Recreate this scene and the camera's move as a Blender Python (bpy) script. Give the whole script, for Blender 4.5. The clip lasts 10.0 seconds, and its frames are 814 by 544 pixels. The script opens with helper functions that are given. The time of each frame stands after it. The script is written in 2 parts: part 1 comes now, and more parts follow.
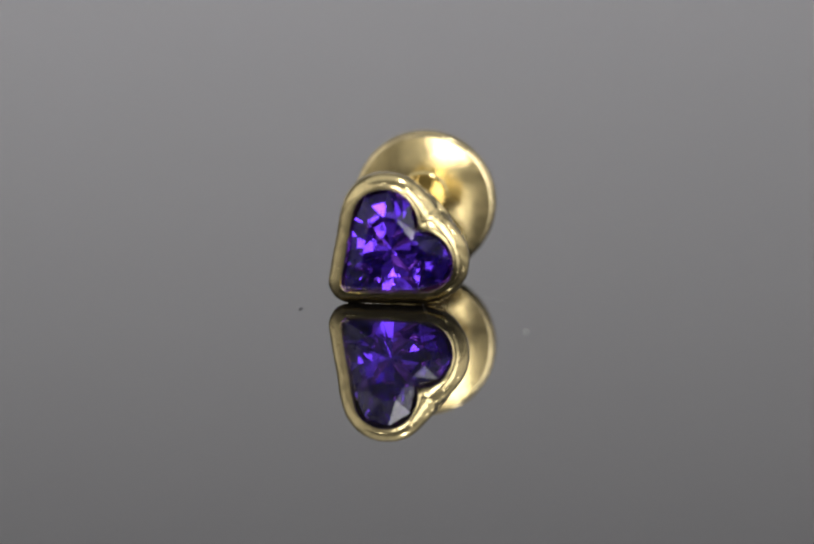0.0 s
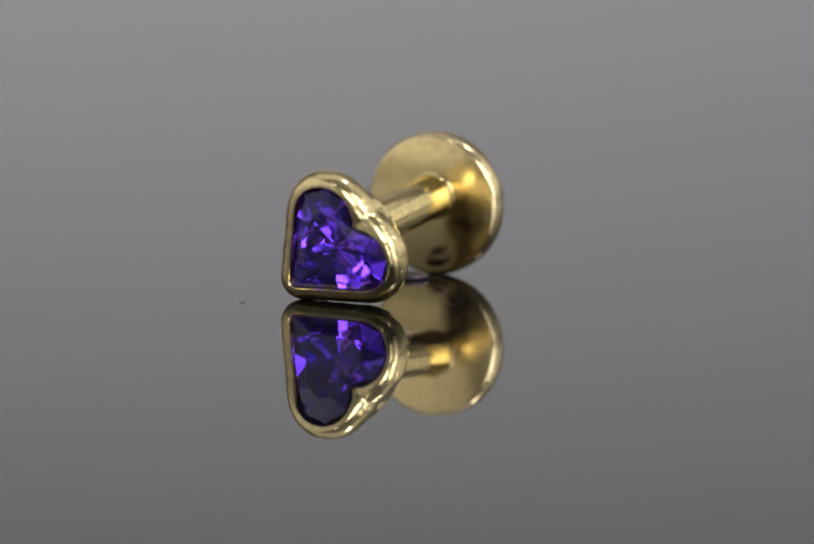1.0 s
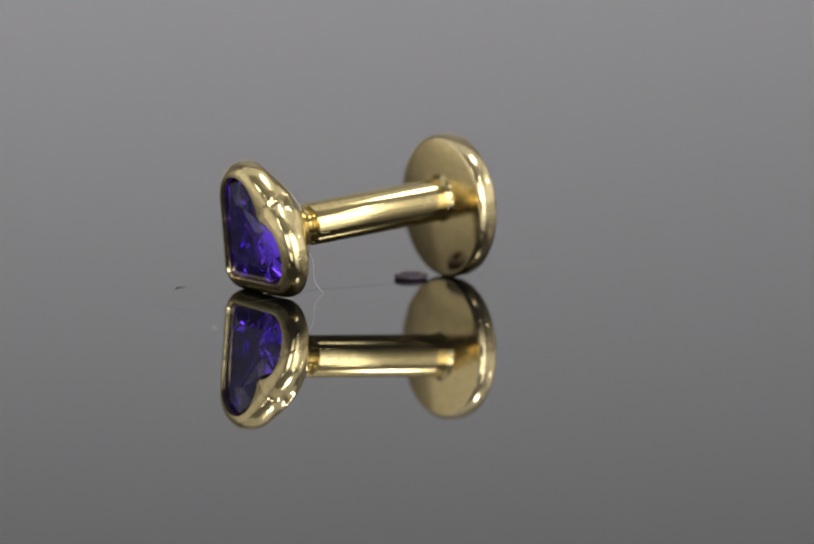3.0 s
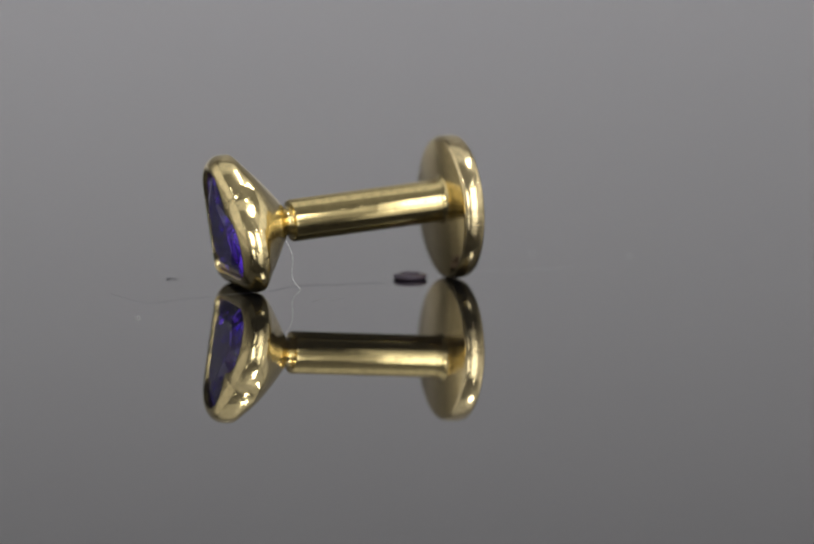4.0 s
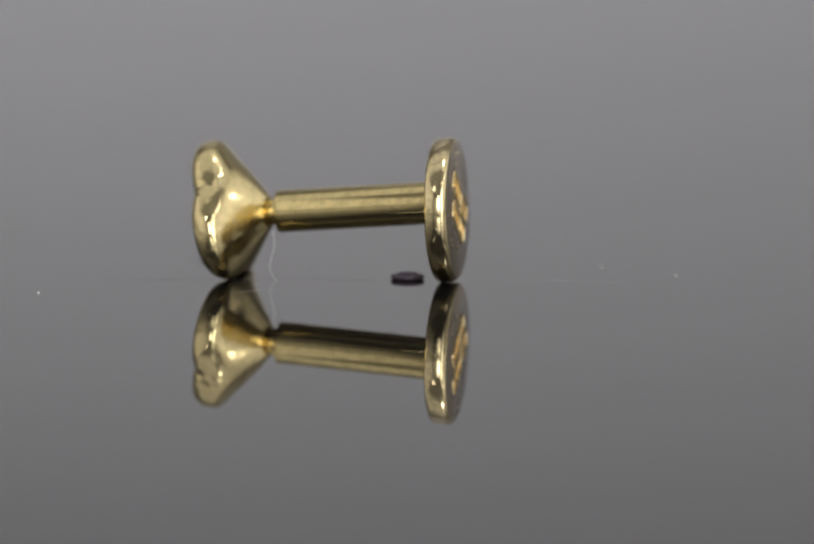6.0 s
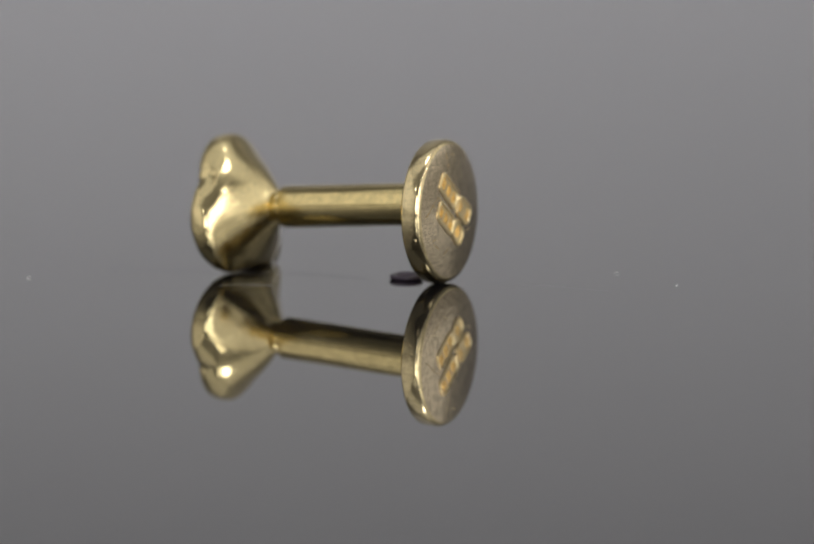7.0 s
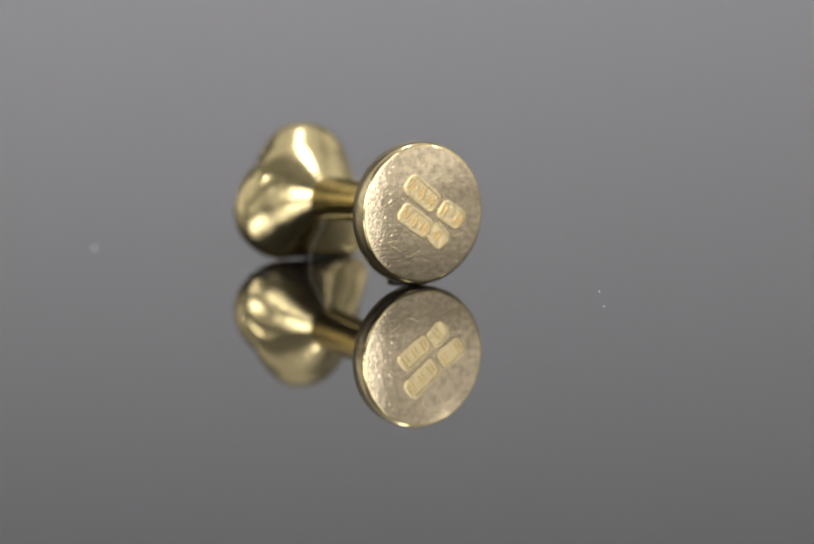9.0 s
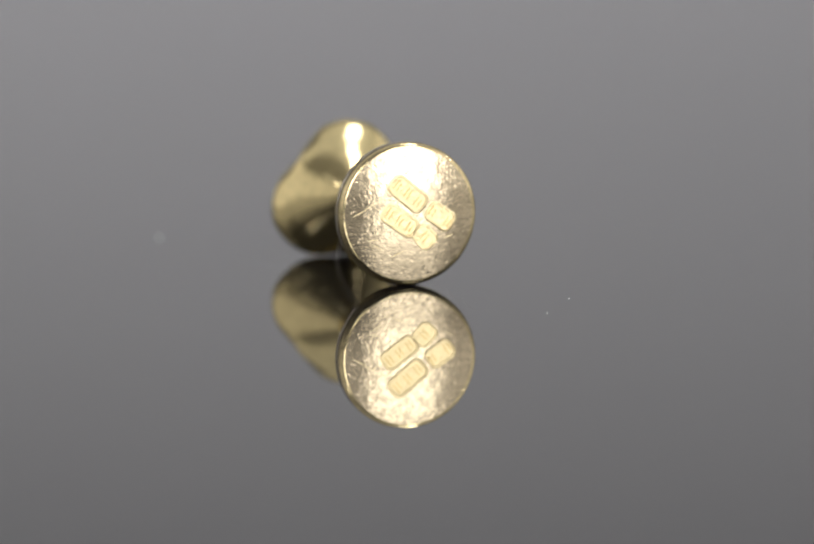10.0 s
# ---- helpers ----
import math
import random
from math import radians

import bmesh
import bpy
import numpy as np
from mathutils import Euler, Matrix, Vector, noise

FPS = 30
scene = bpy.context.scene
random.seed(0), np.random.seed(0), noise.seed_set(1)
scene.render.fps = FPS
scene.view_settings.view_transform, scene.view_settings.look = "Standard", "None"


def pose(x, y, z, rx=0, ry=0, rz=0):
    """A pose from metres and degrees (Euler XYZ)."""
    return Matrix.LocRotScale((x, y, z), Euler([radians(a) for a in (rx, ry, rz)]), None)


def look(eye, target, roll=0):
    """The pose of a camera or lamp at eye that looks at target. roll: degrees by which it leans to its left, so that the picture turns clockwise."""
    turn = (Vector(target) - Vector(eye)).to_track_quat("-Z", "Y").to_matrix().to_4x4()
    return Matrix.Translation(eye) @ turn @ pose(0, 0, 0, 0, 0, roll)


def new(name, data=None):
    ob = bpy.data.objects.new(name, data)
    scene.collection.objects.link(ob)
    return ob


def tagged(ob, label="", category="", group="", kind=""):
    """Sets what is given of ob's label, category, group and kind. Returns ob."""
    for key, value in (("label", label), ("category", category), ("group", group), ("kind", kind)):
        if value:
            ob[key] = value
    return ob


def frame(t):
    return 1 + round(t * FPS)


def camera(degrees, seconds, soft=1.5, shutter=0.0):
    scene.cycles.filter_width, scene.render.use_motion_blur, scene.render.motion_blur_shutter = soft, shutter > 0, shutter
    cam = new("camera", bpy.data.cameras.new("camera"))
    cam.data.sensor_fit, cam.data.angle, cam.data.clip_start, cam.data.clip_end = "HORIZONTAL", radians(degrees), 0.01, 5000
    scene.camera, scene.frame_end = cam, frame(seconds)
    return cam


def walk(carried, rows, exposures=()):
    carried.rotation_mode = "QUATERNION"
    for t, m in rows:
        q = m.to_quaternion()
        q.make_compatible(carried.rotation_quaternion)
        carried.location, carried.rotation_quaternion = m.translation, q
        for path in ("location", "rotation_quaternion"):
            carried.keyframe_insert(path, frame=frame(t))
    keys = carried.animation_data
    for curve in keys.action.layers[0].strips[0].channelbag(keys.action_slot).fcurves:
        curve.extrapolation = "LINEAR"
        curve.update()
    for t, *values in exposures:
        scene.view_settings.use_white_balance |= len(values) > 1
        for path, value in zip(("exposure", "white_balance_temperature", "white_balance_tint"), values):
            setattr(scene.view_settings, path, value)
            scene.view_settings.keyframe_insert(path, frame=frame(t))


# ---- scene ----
U = 1.6e-5            # unit of the stud's plan: 16 micrometres
SPAN = 1568 * U       # width of the plate that the lens takes in
DIST = 0.45           # camera to the turntable's centre
ELEV = radians(8.4)


# seconds, and degrees by which the turntable stands off the pose in which the stud lies square to the lens
TURNS = [(0, 81.0), (0.5, 71.3), (1, 63.4), (1.5, 55.4), (2, 47.9), (3.3, 29.0), (4, 18.9), (4.5, 11.1), (5, 3.5), (5.5, -4.0),
         (6.8, -23.4), (7.5, -34.6), (8, -43.3), (8.5, -51.7), (9, -60.1), (9.5, -68.1), (10, -75.2)]


# ---- camera ----
cam = camera(math.degrees(2 * math.atan(SPAN / 2 / DIST)), 10.0, soft=1.8)
AIM = Vector((0.8 * U, 0, 12.0 * U))
EYE = AIM + DIST * Vector((0, -math.cos(ELEV), math.sin(ELEV)))
walk(cam, [(0, look(EYE, AIM)), (10, look(EYE, AIM))])
cam.data.dof.use_dof = True
cam.data.dof.focus_distance = DIST - 4.0e-3
cam.data.dof.aperture_fstop = 46.0

# ---- light ----
world = bpy.data.worlds.new("world")
scene.world = world
world.use_nodes = True
world.node_tree.nodes["Background"].inputs["Color"].default_value = (0.5, 0.52, 0.55, 1)
world.node_tree.nodes["Background"].inputs["Strength"].default_value = 0.05


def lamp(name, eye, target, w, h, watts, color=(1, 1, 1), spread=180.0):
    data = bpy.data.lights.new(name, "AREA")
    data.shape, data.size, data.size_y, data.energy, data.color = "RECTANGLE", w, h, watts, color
    data.spread = radians(spread)  # a narrow spread keeps a lamp out of the gold's reflections
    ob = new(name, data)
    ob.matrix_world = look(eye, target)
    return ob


lamp("light_panel_top", (0, 0.06, 0.44), (0, 0.06, 0), 0.85, 0.34, 0.40, (1.0, 0.985, 0.97))
# added lamp: grades the backdrop's brightness, narrow enough that the stud doesn't mirror it
lamp("led_panel_backdrop", (-0.025, 0.164, 0.36), (-0.023, 0.192, 0), 0.11, 0.03, 0.157, (1.0, 0.985, 0.98), 45.0)
lamp("led_panel_overhead", (0.15, -0.03, 0.425), (0.15, -0.03, 0), 0.07, 0.07, 0.40, (1.0, 0.985, 0.97))
lamp("softbox_front", (0.262, -0.435, 0.17), (0, 0, 0), 0.22, 0.33, 0.85, (1.0, 0.98, 0.965))
lamp("softbox_front", (-0.035, -0.48, 0.15), (0, 0, 0), 0.12, 0.20, 0.50, (1.0, 0.98, 0.965))
# three unseen fill lamps, added in place of evenly bright tent cloth
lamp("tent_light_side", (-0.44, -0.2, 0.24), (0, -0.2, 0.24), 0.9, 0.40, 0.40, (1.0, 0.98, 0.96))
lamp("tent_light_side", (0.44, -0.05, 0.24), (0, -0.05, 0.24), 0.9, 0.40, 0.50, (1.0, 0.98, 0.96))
lamp("tent_light_front", (0, -0.88, 0.24), (0, 0, 0.24), 0.85, 0.40, 0.36, (1.0, 0.98, 0.96))
for lx, ly, lz in ((-0.22, -0.34, 0.33), (0.26, -0.30, 0.36), (0.40, -0.05, 0.25)):
    lamp("led_spot", (lx, ly, lz), (0, 0, 0), 0.020, 0.020, 0.075, (1.0, 0.97, 0.93))
scene.view_settings.exposure = -0.08


# ---- materials ----
def material(name):
    m = bpy.data.materials.new(name)
    m.use_nodes = True
    return m, m.node_tree, m.node_tree.nodes["Principled BSDF"]


def node(nt, kind, **values):
    n = nt.nodes.new(kind)
    for k, v in values.items():
        n.inputs[k.replace("_", " ")].default_value = v
    return n


def relief(nt, bsdf, layers):
    """Bumps from noise layers (scale, height, stretch), finest last."""
    co = nt.nodes.new("ShaderNodeTexCoord")
    last = None
    for scale, height, stretch in layers:
        mp = nt.nodes.new("ShaderNodeMapping")
        mp.inputs["Scale"].default_value = stretch
        mp.inputs["Rotation"].default_value = (0.5 * (stretch[0] != stretch[1]) * (scale > 9000), 0, 0)
        tx = node(nt, "ShaderNodeTexNoise", Scale=scale, Detail=3.0)
        bp = node(nt, "ShaderNodeBump", Strength=1.0, Distance=height)
        nt.links.new(co.outputs["Object"], mp.inputs["Vector"])
        nt.links.new(mp.outputs["Vector"], tx.inputs["Vector"])
        nt.links.new(tx.outputs["Fac"], bp.inputs["Height"])
        if last:
            nt.links.new(last.outputs["Normal"], bp.inputs["Normal"])
        last = bp
    nt.links.new(last.outputs["Normal"], bsdf.inputs["Normal"])


def dents(nt, bsdf, scale, radius, depth):
    """Sparse round dents on top of the relief that is there."""
    co = nt.nodes.new("ShaderNodeTexCoord")
    vo = node(nt, "ShaderNodeTexVoronoi", Scale=scale)
    mr = node(nt, "ShaderNodeMapRange")
    mr.interpolation_type = "SMOOTHSTEP"
    mr.inputs["From Min"].default_value, mr.inputs["From Max"].default_value = 0.0, radius
    bp = node(nt, "ShaderNodeBump", Strength=1.0, Distance=depth)
    nt.links.new(co.outputs["Object"], vo.inputs["Vector"])
    nt.links.new(vo.outputs["Distance"], mr.inputs["Value"])
    nt.links.new(mr.outputs["Result"], bp.inputs["Height"])
    nt.links.new(bsdf.inputs["Normal"].links[0].from_socket, bp.inputs["Normal"])
    nt.links.new(bp.outputs["Normal"], bsdf.inputs["Normal"])


def gold(name, color, rough_lo, rough_hi, layers, patch=2600.0, worn=0.86, pits=None):
    m, nt, b = material(name)
    b.inputs["Metallic"].default_value = 1.0
    relief(nt, b, layers)
    if pits:
        dents(nt, b, *pits)
    wide = node(nt, "ShaderNodeTexNoise", Scale=patch, Detail=6.0, Roughness=0.65)
    co = nt.nodes.new("ShaderNodeTexCoord")
    nt.links.new(co.outputs["Object"], wide.inputs["Vector"])
    rr = node(nt, "ShaderNodeMapRange")
    rr.inputs["From Min"].default_value, rr.inputs["From Max"].default_value = 0.35, 0.68
    rr.inputs["To Min"].default_value, rr.inputs["To Max"].default_value = rough_lo, rough_hi
    nt.links.new(wide.outputs["Fac"], rr.inputs["Value"])
    nt.links.new(rr.outputs["Result"], b.inputs["Roughness"])
    tint = nt.nodes.new("ShaderNodeMix")
    tint.data_type = "RGBA"
    tint.inputs["A"].default_value = (*color, 1)
    tint.inputs["B"].default_value = (*[c * worn for c in color], 1)
    fr = node(nt, "ShaderNodeMapRange")
    fr.inputs["From Min"].default_value, fr.inputs["From Max"].default_value = 0.42, 0.66
    nt.links.new(wide.outputs["Fac"], fr.inputs["Value"])
    nt.links.new(fr.outputs["Result"], tint.inputs["Factor"])
    nt.links.new(tint.outputs["Result"], b.inputs["Base Color"])
    return m


ONE = (1, 1, 1)
GOLD = gold("polished_gold", (0.84, 0.70, 0.37), 0.11, 0.25, [(1700.0, 5.0e-6, ONE), (5200.0, 3.5e-6, ONE), (11000.0, 1.2e-6, ONE)], 4200.0, 0.86, (2800.0, 0.16, 5e-6))
GOLD_WORN = gold("worn_gold", (0.84, 0.70, 0.40), 0.10, 0.24, [(1500.0, 5e-6, ONE), (5200.0, 4e-6, ONE), (12000.0, 2e-6, ONE)], 5200.0, 0.8, (3500.0, 0.2, 5e-6))
GOLD_SATIN = gold("satin_gold", (0.83, 0.67, 0.33), 0.10, 0.22, [(1500.0, 4e-6, ONE), (11000.0, 2e-6, ONE)], 3200.0, 0.9)
GOLD_BAR = gold("brushed_gold", (0.83, 0.68, 0.33), 0.08, 0.22, [(1500.0, 2e-6, ONE), (9000.0, 7e-7, (0.12, 1, 1)), (14000.0, 7e-7, ONE)], 5200.0, 0.8)
GOLD_FACE = gold("scratched_gold", (0.80, 0.67, 0.46), 0.07, 0.24, [(1300.0, 5e-6, ONE), (4200.0, 6e-6, ONE), (9500.0, 3.5e-6, (1, 0.05, 1)), (11000.0, 5.0e-6, ONE)], 5200.0, 0.66, (5200.0, 0.3, 4e-6))

STAMP, _nt, _b = material("laser_frosted_gold")
_b.inputs["Metallic"].default_value = 1.0
_b.inputs["Base Color"].default_value = (1.0, 0.83, 0.48, 1)
_b.inputs["Roughness"].default_value = 0.32
relief(_nt, _b, [(9000.0, 2.6e-5, ONE), (20000.0, 8e-6, ONE)])

ENGRAVED = gold("engraved_gold", (0.85, 0.60, 0.23), 0.3, 0.5, [(14000.0, 8.0e-6, ONE)])

GEM, _nt, _b = material("violet_gem")
_b.inputs["Base Color"].default_value = (0.15, 0.045, 1.0, 1)
_b.inputs["IOR"].default_value = 1.76
_b.inputs["Roughness"].default_value = 0.05
_co = _nt.nodes.new("ShaderNodeTexCoord")
_tx = node(_nt, "ShaderNodeTexNoise", Scale=2600.0, Detail=5.0)
_mr = node(_nt, "ShaderNodeMapRange")  # diffuse violet mixed in by noise, in place of the stone's inner glow
_mr.inputs["From Min"].default_value, _mr.inputs["From Max"].default_value = 0.40, 0.75
_mr.inputs["To Min"].default_value, _mr.inputs["To Max"].default_value = 0.99, 0.86
_nt.links.new(_co.outputs["Object"], _tx.inputs["Vector"])
_nt.links.new(_tx.outputs["Fac"], _mr.inputs["Value"])
_nt.links.new(_mr.outputs["Result"], _b.inputs["Transmission Weight"])

PLATE, _nt, _b = material("black_acrylic")
_b.inputs["Base Color"].default_value = (0.008, 0.008, 0.009, 1)
_b.inputs["IOR"].default_value = 1.58
_b.inputs["Roughness"].default_value = 0.012
_b.inputs["Coat Weight"].default_value = 0.45  # hard lacquer
_b.inputs["Coat IOR"].default_value = 1.65
_b.inputs["Coat Roughness"].default_value = 0.012

PAPER, _nt, _b = material("grey_paper")
_b.inputs["Base Color"].default_value = (0.205, 0.204, 0.213, 1)
_b.inputs["Roughness"].default_value = 0.9

WHITE, _nt, _b = material("white_cloth")
_b.inputs["Base Color"].default_value = (0.78, 0.76, 0.73, 1)
_b.inputs["Roughness"].default_value = 0.95

WALL, _nt, _b = material("grey_cloth")
_b.inputs["Base Color"].default_value = (0.34, 0.34, 0.34, 1)
_b.inputs["Roughness"].default_value = 0.95

LINT, _nt, _b = material("pale_lint")
_b.inputs["Base Color"].default_value = (0.75, 0.74, 0.74, 1)
_b.inputs["Roughness"].default_value = 0.6

HAIR, _nt, _b = material("dark_lint")
_b.inputs["Base Color"].default_value = (0.06, 0.06, 0.08, 1)
_b.inputs["Roughness"].default_value = 0.5

SCRATCH, _nt, _b = material("scratched_acrylic")
_b.inputs["Base Color"].default_value = (0.25, 0.25, 0.26, 1)
_b.inputs["Roughness"].default_value = 0.25

BEAD, _nt, _b = material("smoky_violet_plastic")
_b.inputs["Base Color"].default_value = (0.07, 0.055, 0.08, 1)
_b.inputs["Roughness"].default_value = 0.12

DARK, _nt, _b = material("dark_plastic")
_b.inputs["Base Color"].default_value = (0.03, 0.025, 0.035, 1)
_b.inputs["Roughness"].default_value = 0.2


# ---- building helpers ----
def finish(name, bm, mat, parent=None, label="", smooth=True):
    bmesh.ops.recalc_face_normals(bm, faces=bm.faces)
    me = bpy.data.meshes.new(name)
    bm.to_mesh(me)
    bm.free()
    me.materials.append(mat)
    if smooth:
        me.polygons.foreach_set("use_smooth", [True] * len(me.polygons))
        me.set_sharp_from_angle(angle=radians(38))
    ob = new(name, me)
    if parent:
        ob.parent = parent
    if label:
        ob["label"] = label
    return ob


def part(name, bm, mat, parent, label="", smooth=True):
    return finish(name, bm, mat, parent, label, smooth)


def loft(rings, cap_first=True, cap_last=True):
    """A skin over rings of equally many points."""
    bm = bmesh.new()
    vs = [[bm.verts.new(p) for p in r] for r in rings]
    n = len(vs[0])
    for a, b in zip(vs, vs[1:]):
        for i in range(n):
            bm.faces.new((a[i], a[(i + 1) % n], b[(i + 1) % n], b[i]))
    if cap_first:
        bm.faces.new(vs[0][::-1])
    if cap_last:
        bm.faces.new(vs[-1])
    return bm


def circle(x, r, n=72, v0=0.0):
    return [(x * U, r * math.cos(2 * math.pi * i / n) * U, (v0 + r * math.sin(2 * math.pi * i / n)) * U) for i in range(n)]


def turned_solid(profile, n=72, v0=0.0):
    """A solid of revolution along x from (x, radius) pairs."""
    return loft([circle(x, r, n, v0) for x, r in profile])


def box(w, d, h, bevel=0.0):
    bm = bmesh.new()
    bmesh.ops.create_cube(bm, size=1)
    bmesh.ops.scale(bm, vec=(w, d, h), verts=bm.verts)
    if bevel:
        bmesh.ops.bevel(bm, geom=bm.edges, offset=bevel, segments=2, profile=0.5, affect="EDGES")
    return bm


# ---- setting ----
def build_setting():
    bm = box(1.2, 1.6, 0.02)
    bmesh.ops.translate(bm, vec=(0, -0.2, -0.0206), verts=bm.verts)
    tagged(finish("table", bm, WALL, smooth=False), "matt grey table top under the turntable", "table", kind="structure")
    # paper sweep behind the plate
    r, y0, th = 0.056, 0.152, 0.0006
    line = [(0.115, 0.0)] + [(y0 + r * math.sin(a), r * (1 - math.cos(a))) for a in np.linspace(0, math.pi / 2, 40)] + [(y0 + r, 0.45)]
    back = [(y + th, z - th) for y, z in line][::-1]
    prof = line + back
    z0 = -0.0105 + th
    bm = loft([[(x, y, z + z0) for y, z in prof] for x in (-0.15, 0.15)])
    tagged(finish("backdrop", bm, PAPER), "curved grey paper sweep behind the turntable", "backdrop", kind="structure")
    for name, w, d, h, p in (("wall_west", 0.01, 1.6, 0.5, (-0.455, -0.2, 0.226)), ("wall_east", 0.01, 1.6, 0.5, (0.455, -0.2, 0.226)),
                             ("wall_north", 0.90, 0.01, 0.5, (0, 0.42, 0.226)), ("wall_south", 0.90, 0.01, 0.5, (0, -0.9, 0.226)),
                             ("ceiling", 0.92, 1.6, 0.01, (0, -0.2, 0.482))):
        bm = box(w, d, h)
        bmesh.ops.translate(bm, vec=p, verts=bm.verts)
        tagged(finish(name, bm, WHITE if name in ("wall_east", "wall_west") else WALL, smooth=False), "plain white cloth side of the photo tent" if name in ("wall_east", "wall_west") else "plain grey cloth side of the photo tent", "wall" if name != "ceiling" else "ceiling", kind="structure")


build_setting()


# ---- turntable ----
def build_turntable():
    table = tagged(new("turntable"), "glossy black acrylic turntable plate, lightly scratched", "turntable")
    table.location = (0, 0, 0)
    n, rr = 160, 0.105

    def ring(r, z):
        return [(r * math.cos(2 * math.pi * i / n), r * math.sin(2 * math.pi * i / n), z) for i in range(n)]
    part("plate", loft([ring(rr - 0.0004, 0.0), ring(rr, -0.0004), ring(rr, -0.0028), ring(rr - 0.0004, -0.0032)]), PLATE, table)
    part("base", loft([ring(0.07, -0.0033), ring(0.07, -0.0106)]), DARK, table, "dark plastic turntable base")
    return table


turntable = build_turntable()

# ---- ear stud ----


def heart(grow, scale=1.0, n=144, bis=40.0, du=20.0, dv=12.0, soft=14.0, fill=0.0):
    """The outline of the heart, widened by grow: two round lobes and straight flanks that meet in a rounded tip, as (u, v).
    fill bridges the notch, from 0 (open) to 1 (closed)."""
    sep, rad, tip = 51.0 * scale, 60.0 * scale, 160.0 * scale
    half = math.atan2(sep, tip) + math.asin(rad / math.hypot(sep, tip))
    r = rad + grow
    tr = max(grow + soft, 5.0)
    ty = -tip + (tr - grow) / math.sin(half)
    o = (0.0, -tip * 0.28)
    ca, sa = math.cos(radians(bis - 90)), math.sin(radians(bis - 90))
    out = []
    for i in range(n):
        a = 2 * math.pi * (i + 0.5) / n
        d = (math.cos(a), math.sin(a))
        best = 0.0
        for cx, cy, cr in ((sep, 0, r), (-sep, 0, r), (0, ty, tr)):
            px, py = o[0] - cx, o[1] - cy
            b, c = px * d[0] + py * d[1], px * px + py * py - cr * cr
            if b * b > c:
                best = max(best, -b + math.sqrt(b * b - c))
        for s in (1, -1):
            nx, ny = s * math.cos(half), -math.sin(half)
            den = nx * d[0] + ny * d[1]
            if den > 1e-6:
                k = (-ny * tip + grow - nx * o[0] - ny * o[1]) / den
                x, y = o[0] + k * d[0], o[1] + k * d[1]
                along = x * math.sin(half) * s + (y + tip) * math.cos(half)
                if (ty + tip) * math.cos(half) <= along <= math.sqrt(sep * sep + tip * tip - rad * rad):
                    best = max(best, k)
        if fill and d[1] > 1e-6:
            k = (r - o[1]) / d[1]
            if abs(k * d[0]) <= sep:
                best += fill * (max(0.0, k - best) + 0.14 * fill * r * (1 - (k * d[0] / sep) ** 2))
        x, y = o[0] + best * d[0], o[1] + best * d[1]
        out.append((x * ca - y * sa + du * scale, x * sa + y * ca + dv * scale))
    return out


LEAN, LEAN_BACK, YAW = 0.128, 0.10, 0.06  # the face tips down and aside, its back edge a little less
RIM = -95.0            # where the bezel's wall turns into the cone


def heart_ring(x, grow, scale=1.0, mix=0.0, r=24.0, fill=0.0):
    """A ring at x along the bar; mix blends the heart into a circle of radius r."""
    n = 144
    ring = []
    for i, (u, v) in enumerate(heart(grow, scale, n, fill=fill)):
        a = 2 * math.pi * (i + 0.5) / n + radians(40 - 90)
        uu, vv = (1 - mix) * u + mix * r * math.cos(a), (1 - mix) * v + mix * r * math.sin(a)
        worn = 1 + (1 - mix) * (0.008 * noise.noise((2.2 * math.cos(a), 2.2 * math.sin(a), 3.1)) + 0.010 * noise.noise((6 * math.cos(a), 6 * math.sin(a), x / 14)))
        near = math.exp(-(math.remainder(a - radians(40), 2 * math.pi) / 0.22) ** 2) * min(1.0, max(0.0, (grow - 5) / 8))
        worn += 0.05 * near * noise.noise((13 * math.cos(a), 13 * math.sin(a), x / 7))
        uu, vv = uu * worn, vv * worn
        lean = LEAN + (LEAN_BACK - LEAN) * min(1.0, max(0.0, (x + 138) / 34))
        ring.append(((x - (1 - mix) * (lean * vv + YAW * uu)) * U, -uu * U, vv * U))
    return ring


def cone_ring(f):
    """A ring of the cone behind the bezel: from the heart's rim, f = 0, straight to the round neck, f = 1, its lobes ever softer."""
    rim = heart(30.0, 1.0, 144, fill=min(1.0, 0.5 + 3.5 * f))
    polar = sorted((math.atan2(v, u), math.hypot(u, v)) for u, v in rim)
    even = np.linspace(-math.pi, math.pi, 360, endpoint=False)
    reach = np.interp(even, [p[0] for p in polar], [p[1] for p in polar], period=2 * math.pi)
    wave = np.fft.rfft(reach)
    soft = 0.6 * min(1.0, 3.2 * f)
    reach = np.fft.irfft(wave * np.exp(-0.5 * (soft * np.arange(len(wave))) ** 2), 360)
    ring = []
    for u, v in heart(30.0, 1.0, 144, fill=0.5):
        a = math.atan2(v, u)
        r = float(np.interp(a, even, reach, period=2 * math.pi))
        r += (27.0 - r) * f ** 1.18
        uu, vv = r * math.cos(a), r * math.sin(a)
        ring.append(((RIM + (-12 - RIM) * f - (1 - f) * (LEAN_BACK * vv + YAW * uu)) * U, -uu * U, vv * U))
    return ring


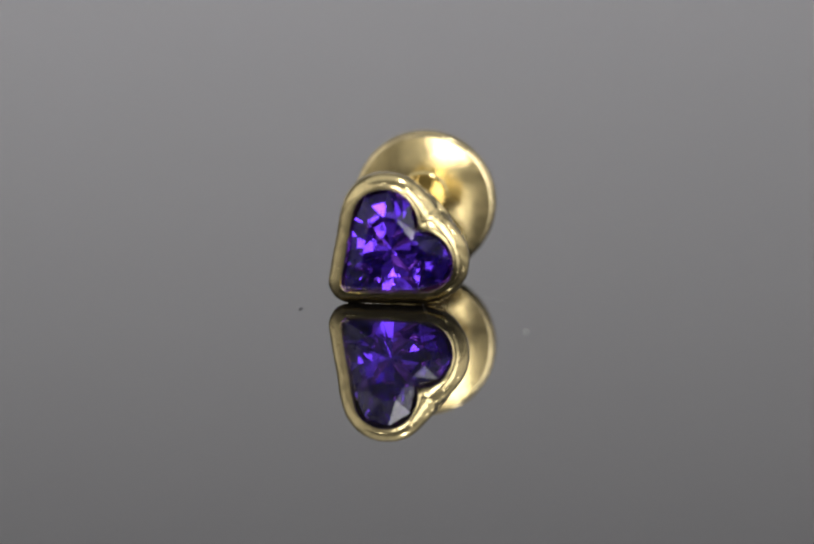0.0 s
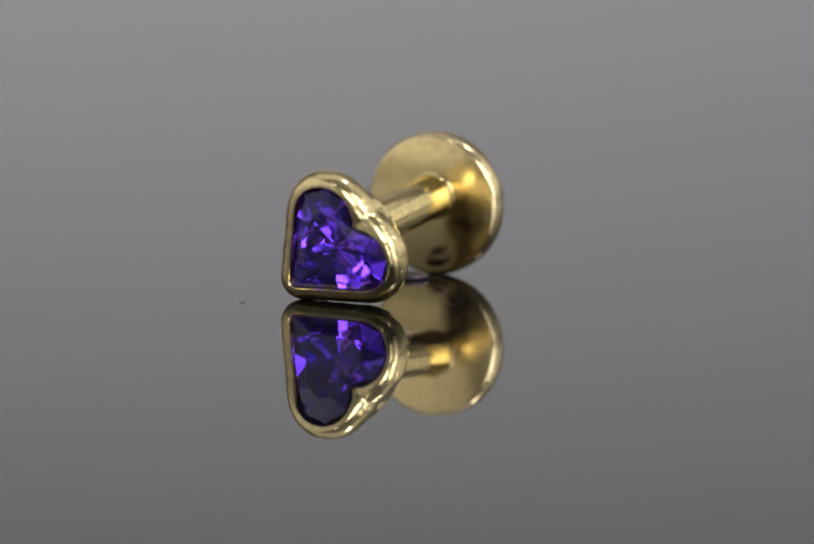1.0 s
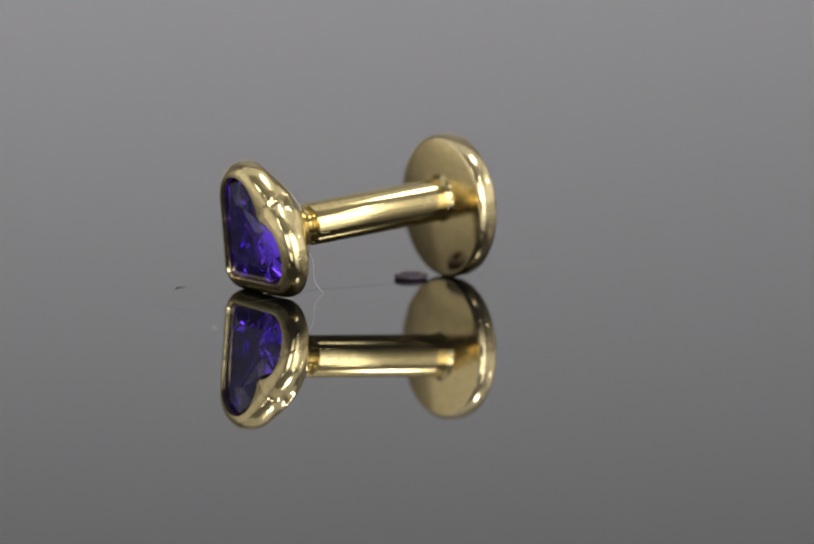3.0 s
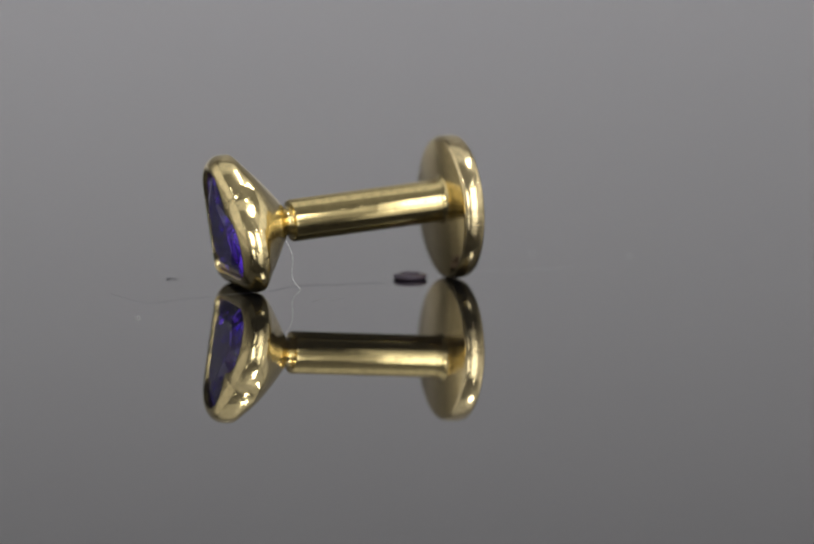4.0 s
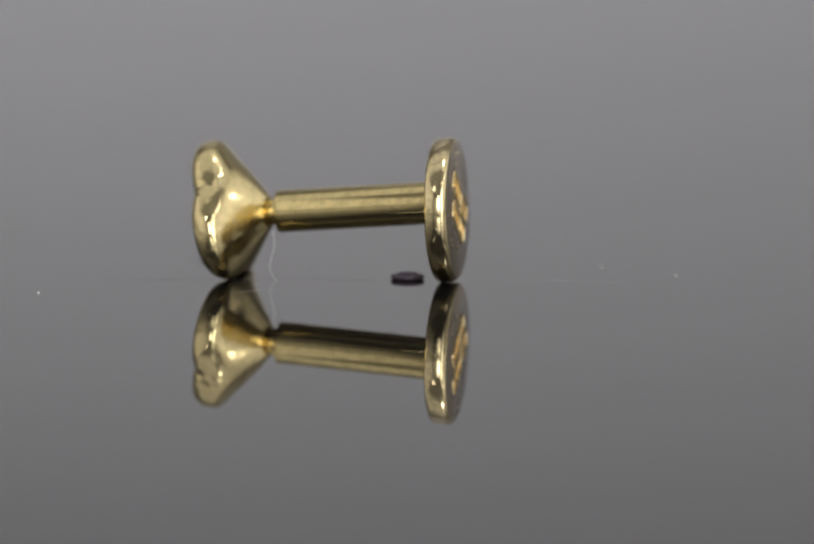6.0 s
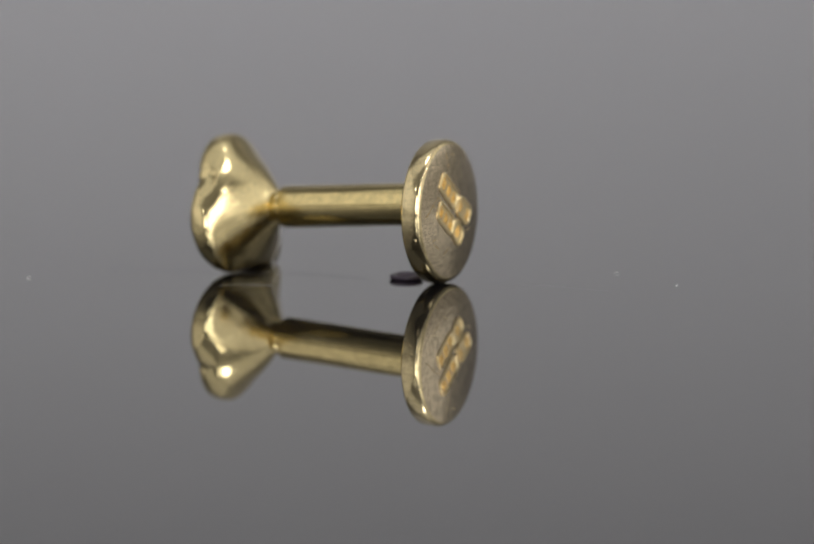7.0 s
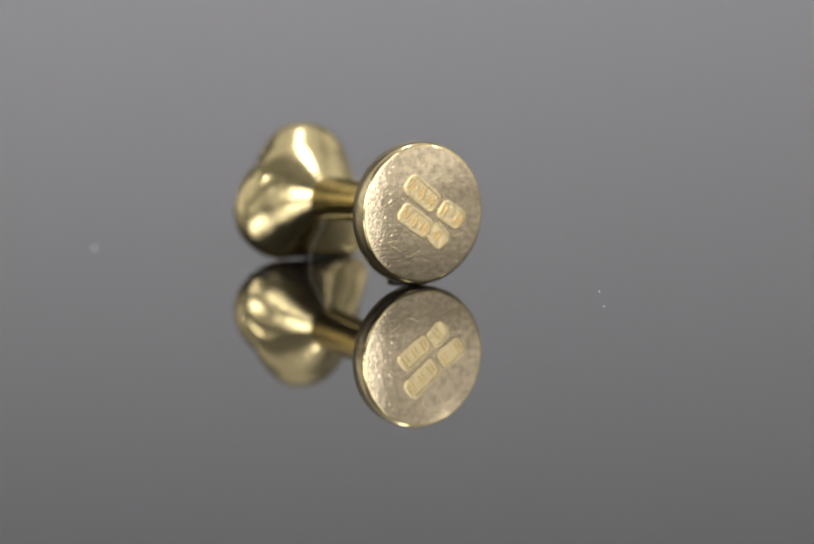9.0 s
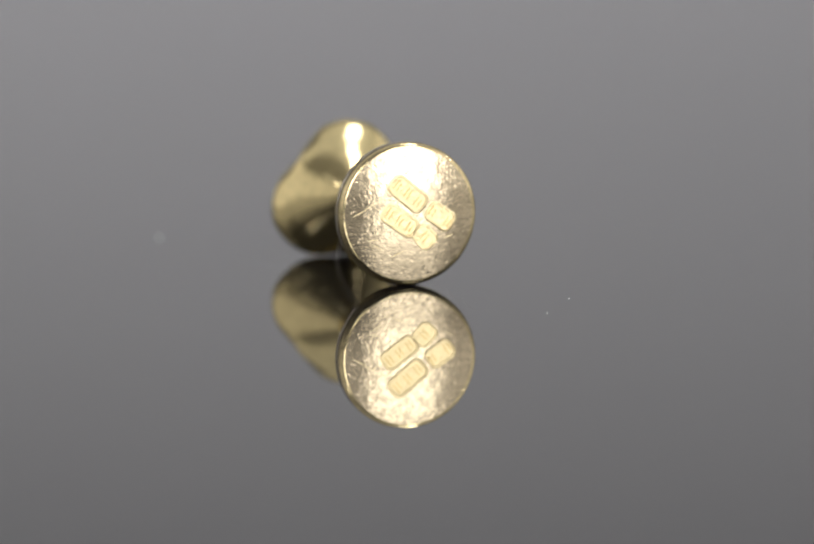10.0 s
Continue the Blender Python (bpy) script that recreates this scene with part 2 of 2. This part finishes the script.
def gem_ring(x, k, step, shift=0):
    """Every step-th corner of the gem's outline, drawn in towards its middle by k."""
    plan = heart(-1.0, 1.0, soft=2.0)
    cu, cv = sum(p[0] for p in plan) / len(plan), sum(p[1] for p in plan) / len(plan)
    pts = [(cu + k * (u - cu), cv + k * (v - cv)) for u, v in plan[shift::step]]
    return [((x - LEAN * v - YAW * u) * U, -u * U, v * U) for u, v in pts]


def disc_ring(x, r, v0):
    """The disc leans against the bar and is slightly oval."""
    n = 96
    pts = [(r * math.cos(2 * math.pi * i / n), r * math.sin(2 * math.pi * i / n)) for i in range(n)]
    return [((x + 0.045 * q) * U, 0.99 * p * U, (v0 + q) * U) for p, q in pts]


def stamp(p, q, long, wide, turn, bars, v0, disc):
    """A frosted hallmark cartouche with cut corners, a raised border and plain bars in place of its marks."""
    a, b = long / 2, wide / 2
    c = 0.62 * b
    plan = [(sx * (a - c) + c * math.cos(q), sy * (b - c) + c * math.sin(q))
            for sx, sy, q0 in ((1, 1, 0), (-1, 1, 90), (-1, -1, 180), (1, -1, 270)) for q in [radians(q0 + d) for d in (5, 30, 60, 85)]]
    ca, sa = math.cos(radians(turn)), math.sin(radians(turn))

    def at(x, y, rise):
        pp, qq = p + x * ca - y * sa, q + x * sa + y * ca
        return ((351.0 + 0.045 * qq + rise) * U, pp * U, (v0 + qq) * U)
    steps = ((1.0, -2), (1.0, 1.8), (0.97, 2.4), (0.9, 2.4), (0.87, 0.7))
    bm = loft([[at(x * k, y * (k - 0.09 * (k < 0.95)), rise) for x, y in plan] for k, rise in steps])
    step = long * 0.6 / max(bars - 1, 1)
    h = wide * 0.24
    strokes = []
    for i in range(bars):  # plain bars in place of each mark
        c = (i - (bars - 1) / 2) * step
        strokes += [(c - 4.5, 0.05 * h, 0.9, h), (c + 3.5, -0.1 * h, 0.9, 0.85 * h)]
    for x0, y0, w, t in strokes:
        rows = [[bm.verts.new(at(x0 + x, y0 + y, z)) for x, y in ((-w, -t), (w, -t), (w, t), (-w, t))] for z in (0.4, 2.3)]
        fs = [bm.faces.new((rows[0][j], rows[0][(j + 1) % 4], rows[1][(j + 1) % 4], rows[1][j])) for j in range(4)]
        for f in fs + [bm.faces.new(rows[1])]:
            f.material_index = 1
    part("hallmark", bm, STAMP, disc, "frosted yellow hallmark stamp").data.materials.append(ENGRAVED)


def build_stud():
    stud = tagged(new("ear_stud"), "yellow gold flat-back ear stud with violet heart gem", "earring")
    # heart-shaped bezel: inner cavity, lip, wall, cone
    rings = [heart_ring(x, g, k, fill=0.5 * min(1.0, max(0.0, (g - 5) / 20))) for x, g, k in ((-30, -10, 0.25), (-76, -12, 0.62), (-118, -1, 1), (-132, 0, 1), (-137, 1.5, 1), (-140, 4, 1), (-139.5, 8, 1),
                                                 (-137, 14, 1), (-132, 20.5, 1), (-126, 25.5, 1), (-119, 29, 1), (-111, 30.5, 1), (-103, 31, 1))]
    for k in range(15):
        rings.append(cone_ring(k / 14))
    part("bezel", loft(rings), GOLD, stud, "cone-shaped gold bezel")
    # gem: table, crown, girdle, pavilion
    st = 9
    bm = loft([gem_ring(-144, 0.62, st, 4), gem_ring(-132, 0.995, st), gem_ring(-128, 0.995, st), gem_ring(-88, 0.50, st, 4), gem_ring(-50, 0.02, st)])
    bmesh.ops.triangulate(bm, faces=[f for f in bm.faces if len(f.verts) == 4])
    part("gem", bm, GEM, stud, "deep violet faceted heart-cut gem", smooth=False)
    part("neck", turned_solid([(-15, 26), (-12, 27.5), (-9, 25), (-7, 25), (-4, 29), (-2, 29), (0, 27)], 48), GOLD, stud)
    part("bar", turned_solid([(-2, 32), (0, 39), (3, 41), (296, 41), (303, 42.5), (307, 45), (311, 49)], 72), GOLD_BAR, stud, "brushed gold bar")
    r, v0 = 138.0, -15.0
    disc = part("disc", loft([disc_ring(x, q, v0) for x, q in ((308, r - 9), (310.5, r - 4), (316, r), (340, r), (345.5, r - 1.8), (349, r - 5), (351, r - 10))]), GOLD, stud, "flat gold disc, scratched on its back")
    disc.data.materials.append(GOLD_FACE)
    disc.data.materials.append(GOLD_WORN)
    disc.data.materials.append(GOLD_SATIN)
    for face in disc.data.polygons:
        if face.center.x > 345 * U and len(face.vertices) > 8:
            face.material_index = 1
        elif len(face.vertices) > 8:
            face.material_index = 3
        else:
            face.material_index = 2
    for p, q, long, wide, turn, bars in ((-1, 38, 86, 44, -40, 3), (-18, -13, 80, 42, -36, 3), (63, -8, 60, 43, -35, 2), (32, -46, 47, 42, -48, 1)):
        stamp(p, q, long, wide, turn, bars, v0, disc)
    rng = random.Random(5)
    bm = bmesh.new()
    for _ in range(26):  # fine raised scratches across the disc's back
        a, d, g, size = rng.uniform(0, 6.28), rng.uniform(30, 116), rng.choice((0.25, 0.5, -0.9)) + rng.gauss(0, 0.25), rng.uniform(6, 34)
        vs = []
        for e, w in ((-1, 0.2), (0, 0.75), (1, 0.2)):
            for sgn in (-1, 1):
                pp = d * math.cos(a) * 0.95 + e * size / 2 * math.cos(g) - sgn * w * math.sin(g)
                qq = d * math.sin(a) * 0.95 + e * size / 2 * math.sin(g) + sgn * w * math.cos(g)
                vs.append(bm.verts.new(((351.0 + 0.045 * qq + (0.9 if e == 0 else 0.3)) * U, pp * U, (v0 + qq) * U)))
        bm.faces.new((vs[0], vs[2], vs[3], vs[1]))
        bm.faces.new((vs[2], vs[4], vs[5], vs[3]))
    part("scratches", bm, STAMP, disc, "fine bright scratches")
    return stud


stud = build_stud()


def rest_on_plate(tilt):
    """How far the disc and the head reach down when the bar rises by tilt degrees."""
    lean = Matrix.Rotation(radians(-tilt), 4, "Y")
    disc = min((lean @ v.co).z for ob in stud.children for v in ob.data.vertices if v.co.x > 200 * U)
    head = min((lean @ v.co).z for ob in stud.children for v in ob.data.vertices if v.co.x < 0)
    return lean, disc, head


lo, hi = 0.0, 12.0  # the stud stands on the disc's edge and the bezel's flank
for _ in range(24):
    mid = (lo + hi) / 2
    _lean, _disc, _head = rest_on_plate(mid)
    lo, hi = (mid, hi) if _disc < _head else (lo, mid)
STUD_BASE = Matrix.Translation((-247 * U, -31 * U, -min(_disc, _head))) @ Matrix.Rotation(radians(1.2), 4, "Z") @ _lean


# ---- small things on the plate ----
def strand(name, points, r0, r1, mat, parent=None, smooth_steps=6):
    """A thin round strand through points (plan units), tapered from r0 to r1."""
    pts = [Vector(p) for p in points]
    line = []
    for i in range(len(pts) - 1):
        a, b, c, d = pts[max(i - 1, 0)], pts[i], pts[i + 1], pts[min(i + 2, len(pts) - 1)]
        for k in range(smooth_steps):
            f = k / smooth_steps
            line.append(0.5 * (2 * b + (c - a) * f + (2 * a - 5 * b + 4 * c - d) * f * f + (3 * b - a - 3 * c + d) * f ** 3))
    line.append(pts[-1])
    rings = []
    for i, p in enumerate(line):
        way = (line[min(i + 1, len(line) - 1)] - line[max(i - 1, 0)]).normalized()
        side = way.cross(Vector((0.3, 0.2, 1))).normalized()
        up = side.cross(way)
        r = r0 + (r1 - r0) * i / (len(line) - 1)
        rings.append([(p + r * (side * math.cos(q) + up * math.sin(q))) * U for q in (0.5, 1.6, 2.6, 3.7, 4.7, 5.8)])
    return finish(name, loft(rings), mat, parent)


def build_bead():
    bm = bmesh.new()
    n, m = 40, 14
    vs = [[bm.verts.new(((25 + 8 * math.cos(b)) * math.cos(a) * U, (25 + 8 * math.cos(b)) * math.sin(a) * U, (5.5 + 5.5 * math.sin(b)) * U))
           for b in [2 * math.pi * j / m for j in range(m)]] for a in [2 * math.pi * i / n for i in range(n)]]
    for i in range(n):
        for j in range(m):
            bm.faces.new((vs[i][j], vs[(i + 1) % n][j], vs[(i + 1) % n][(j + 1) % m], vs[i][(j + 1) % m]))
    return tagged(finish("plastic_ring", bm, BEAD), "tiny smoky violet plastic ring lying on the plate", "ring")


def build_speck(name, r, mat, label):
    bm = bmesh.new()
    bmesh.ops.create_icosphere(bm, subdivisions=2, radius=r * U)
    for v in bm.verts:
        v.co *= 1 + 0.5 * noise.noise(v.co * 30000)
        v.co.z = v.co.z * 0.6 + 0.6 * r * U
    return tagged(finish(name, bm, mat), label, "dust")


riders = []  # things that ride on the plate, with their place on it


def ride(ob, x=0.0, y=0.0):
    riders.append((ob, Matrix.Translation((x * U, y * U, 0))))
    return ob


ride(build_bead(), 4, -9)
ride(tagged(strand("lint_fibre", [(-256, -34, 90), (-249, -52, 62), (-255, -67, 28), (-250, -72, 12), (-240, -76, 0.8)], 0.32, 0.25, LINT), "fine white lint fibre hanging under the bezel", "lint"))
ride(tagged(strand("hair", [(-604, 6, 1), (-590, -90, 1), (-566, -150, 1), (-500, -125, 1), (-431, -105, 1), (-300, -74, 1), (-239, -34, 1), (-60, -45, 1)], 0.12, 0.2, HAIR), "thin dark hair lying on the glossy plate", "hair"))
ride(tagged(strand("hair", [(-444, 132, 1), (-431, 138, 1.5), (-419, 134, 1)], 0.9, 0.6, HAIR), "short dark fleck of hair on the plate", "hair"))
ride(build_speck("dust_speck", 2.4, LINT, "white dust speck on the glossy plate"), -650, -330)
ride(build_speck("dust_speck", 1.2, LINT, "white dust speck on the glossy plate"), 338, 231)
ride(build_speck("dust_speck", 1.2, LINT, "white dust speck on the glossy plate"), 506, 142)
for line in (((150, 40, 0.1), (240, 24, 0.1), (330, 30, 0.1)), ((270, 38, 0.1), (350, 22, 0.1), (427, 24, 0.1)), ((-214, -186, 0.1), (-250, -212, 0.1), (-279, -248, 0.1)), ((-190, -200, 0.1), (-236, -236, 0.1))):
    strand("scratch", line, 0.2, 0.12, SCRATCH, turntable)


# ---- motions ----
def motions():
    times = [t for t, a in TURNS]
    spin = {t: Matrix.Rotation(radians(a), 4, "Z") for t, a in TURNS}
    walk(turntable, [(t, spin[t]) for t in times])
    walk(stud, [(t, spin[t] @ STUD_BASE) for t in times])
    for ob, place in riders:
        walk(ob, [(t, spin[t] @ place) for t in times])


motions()
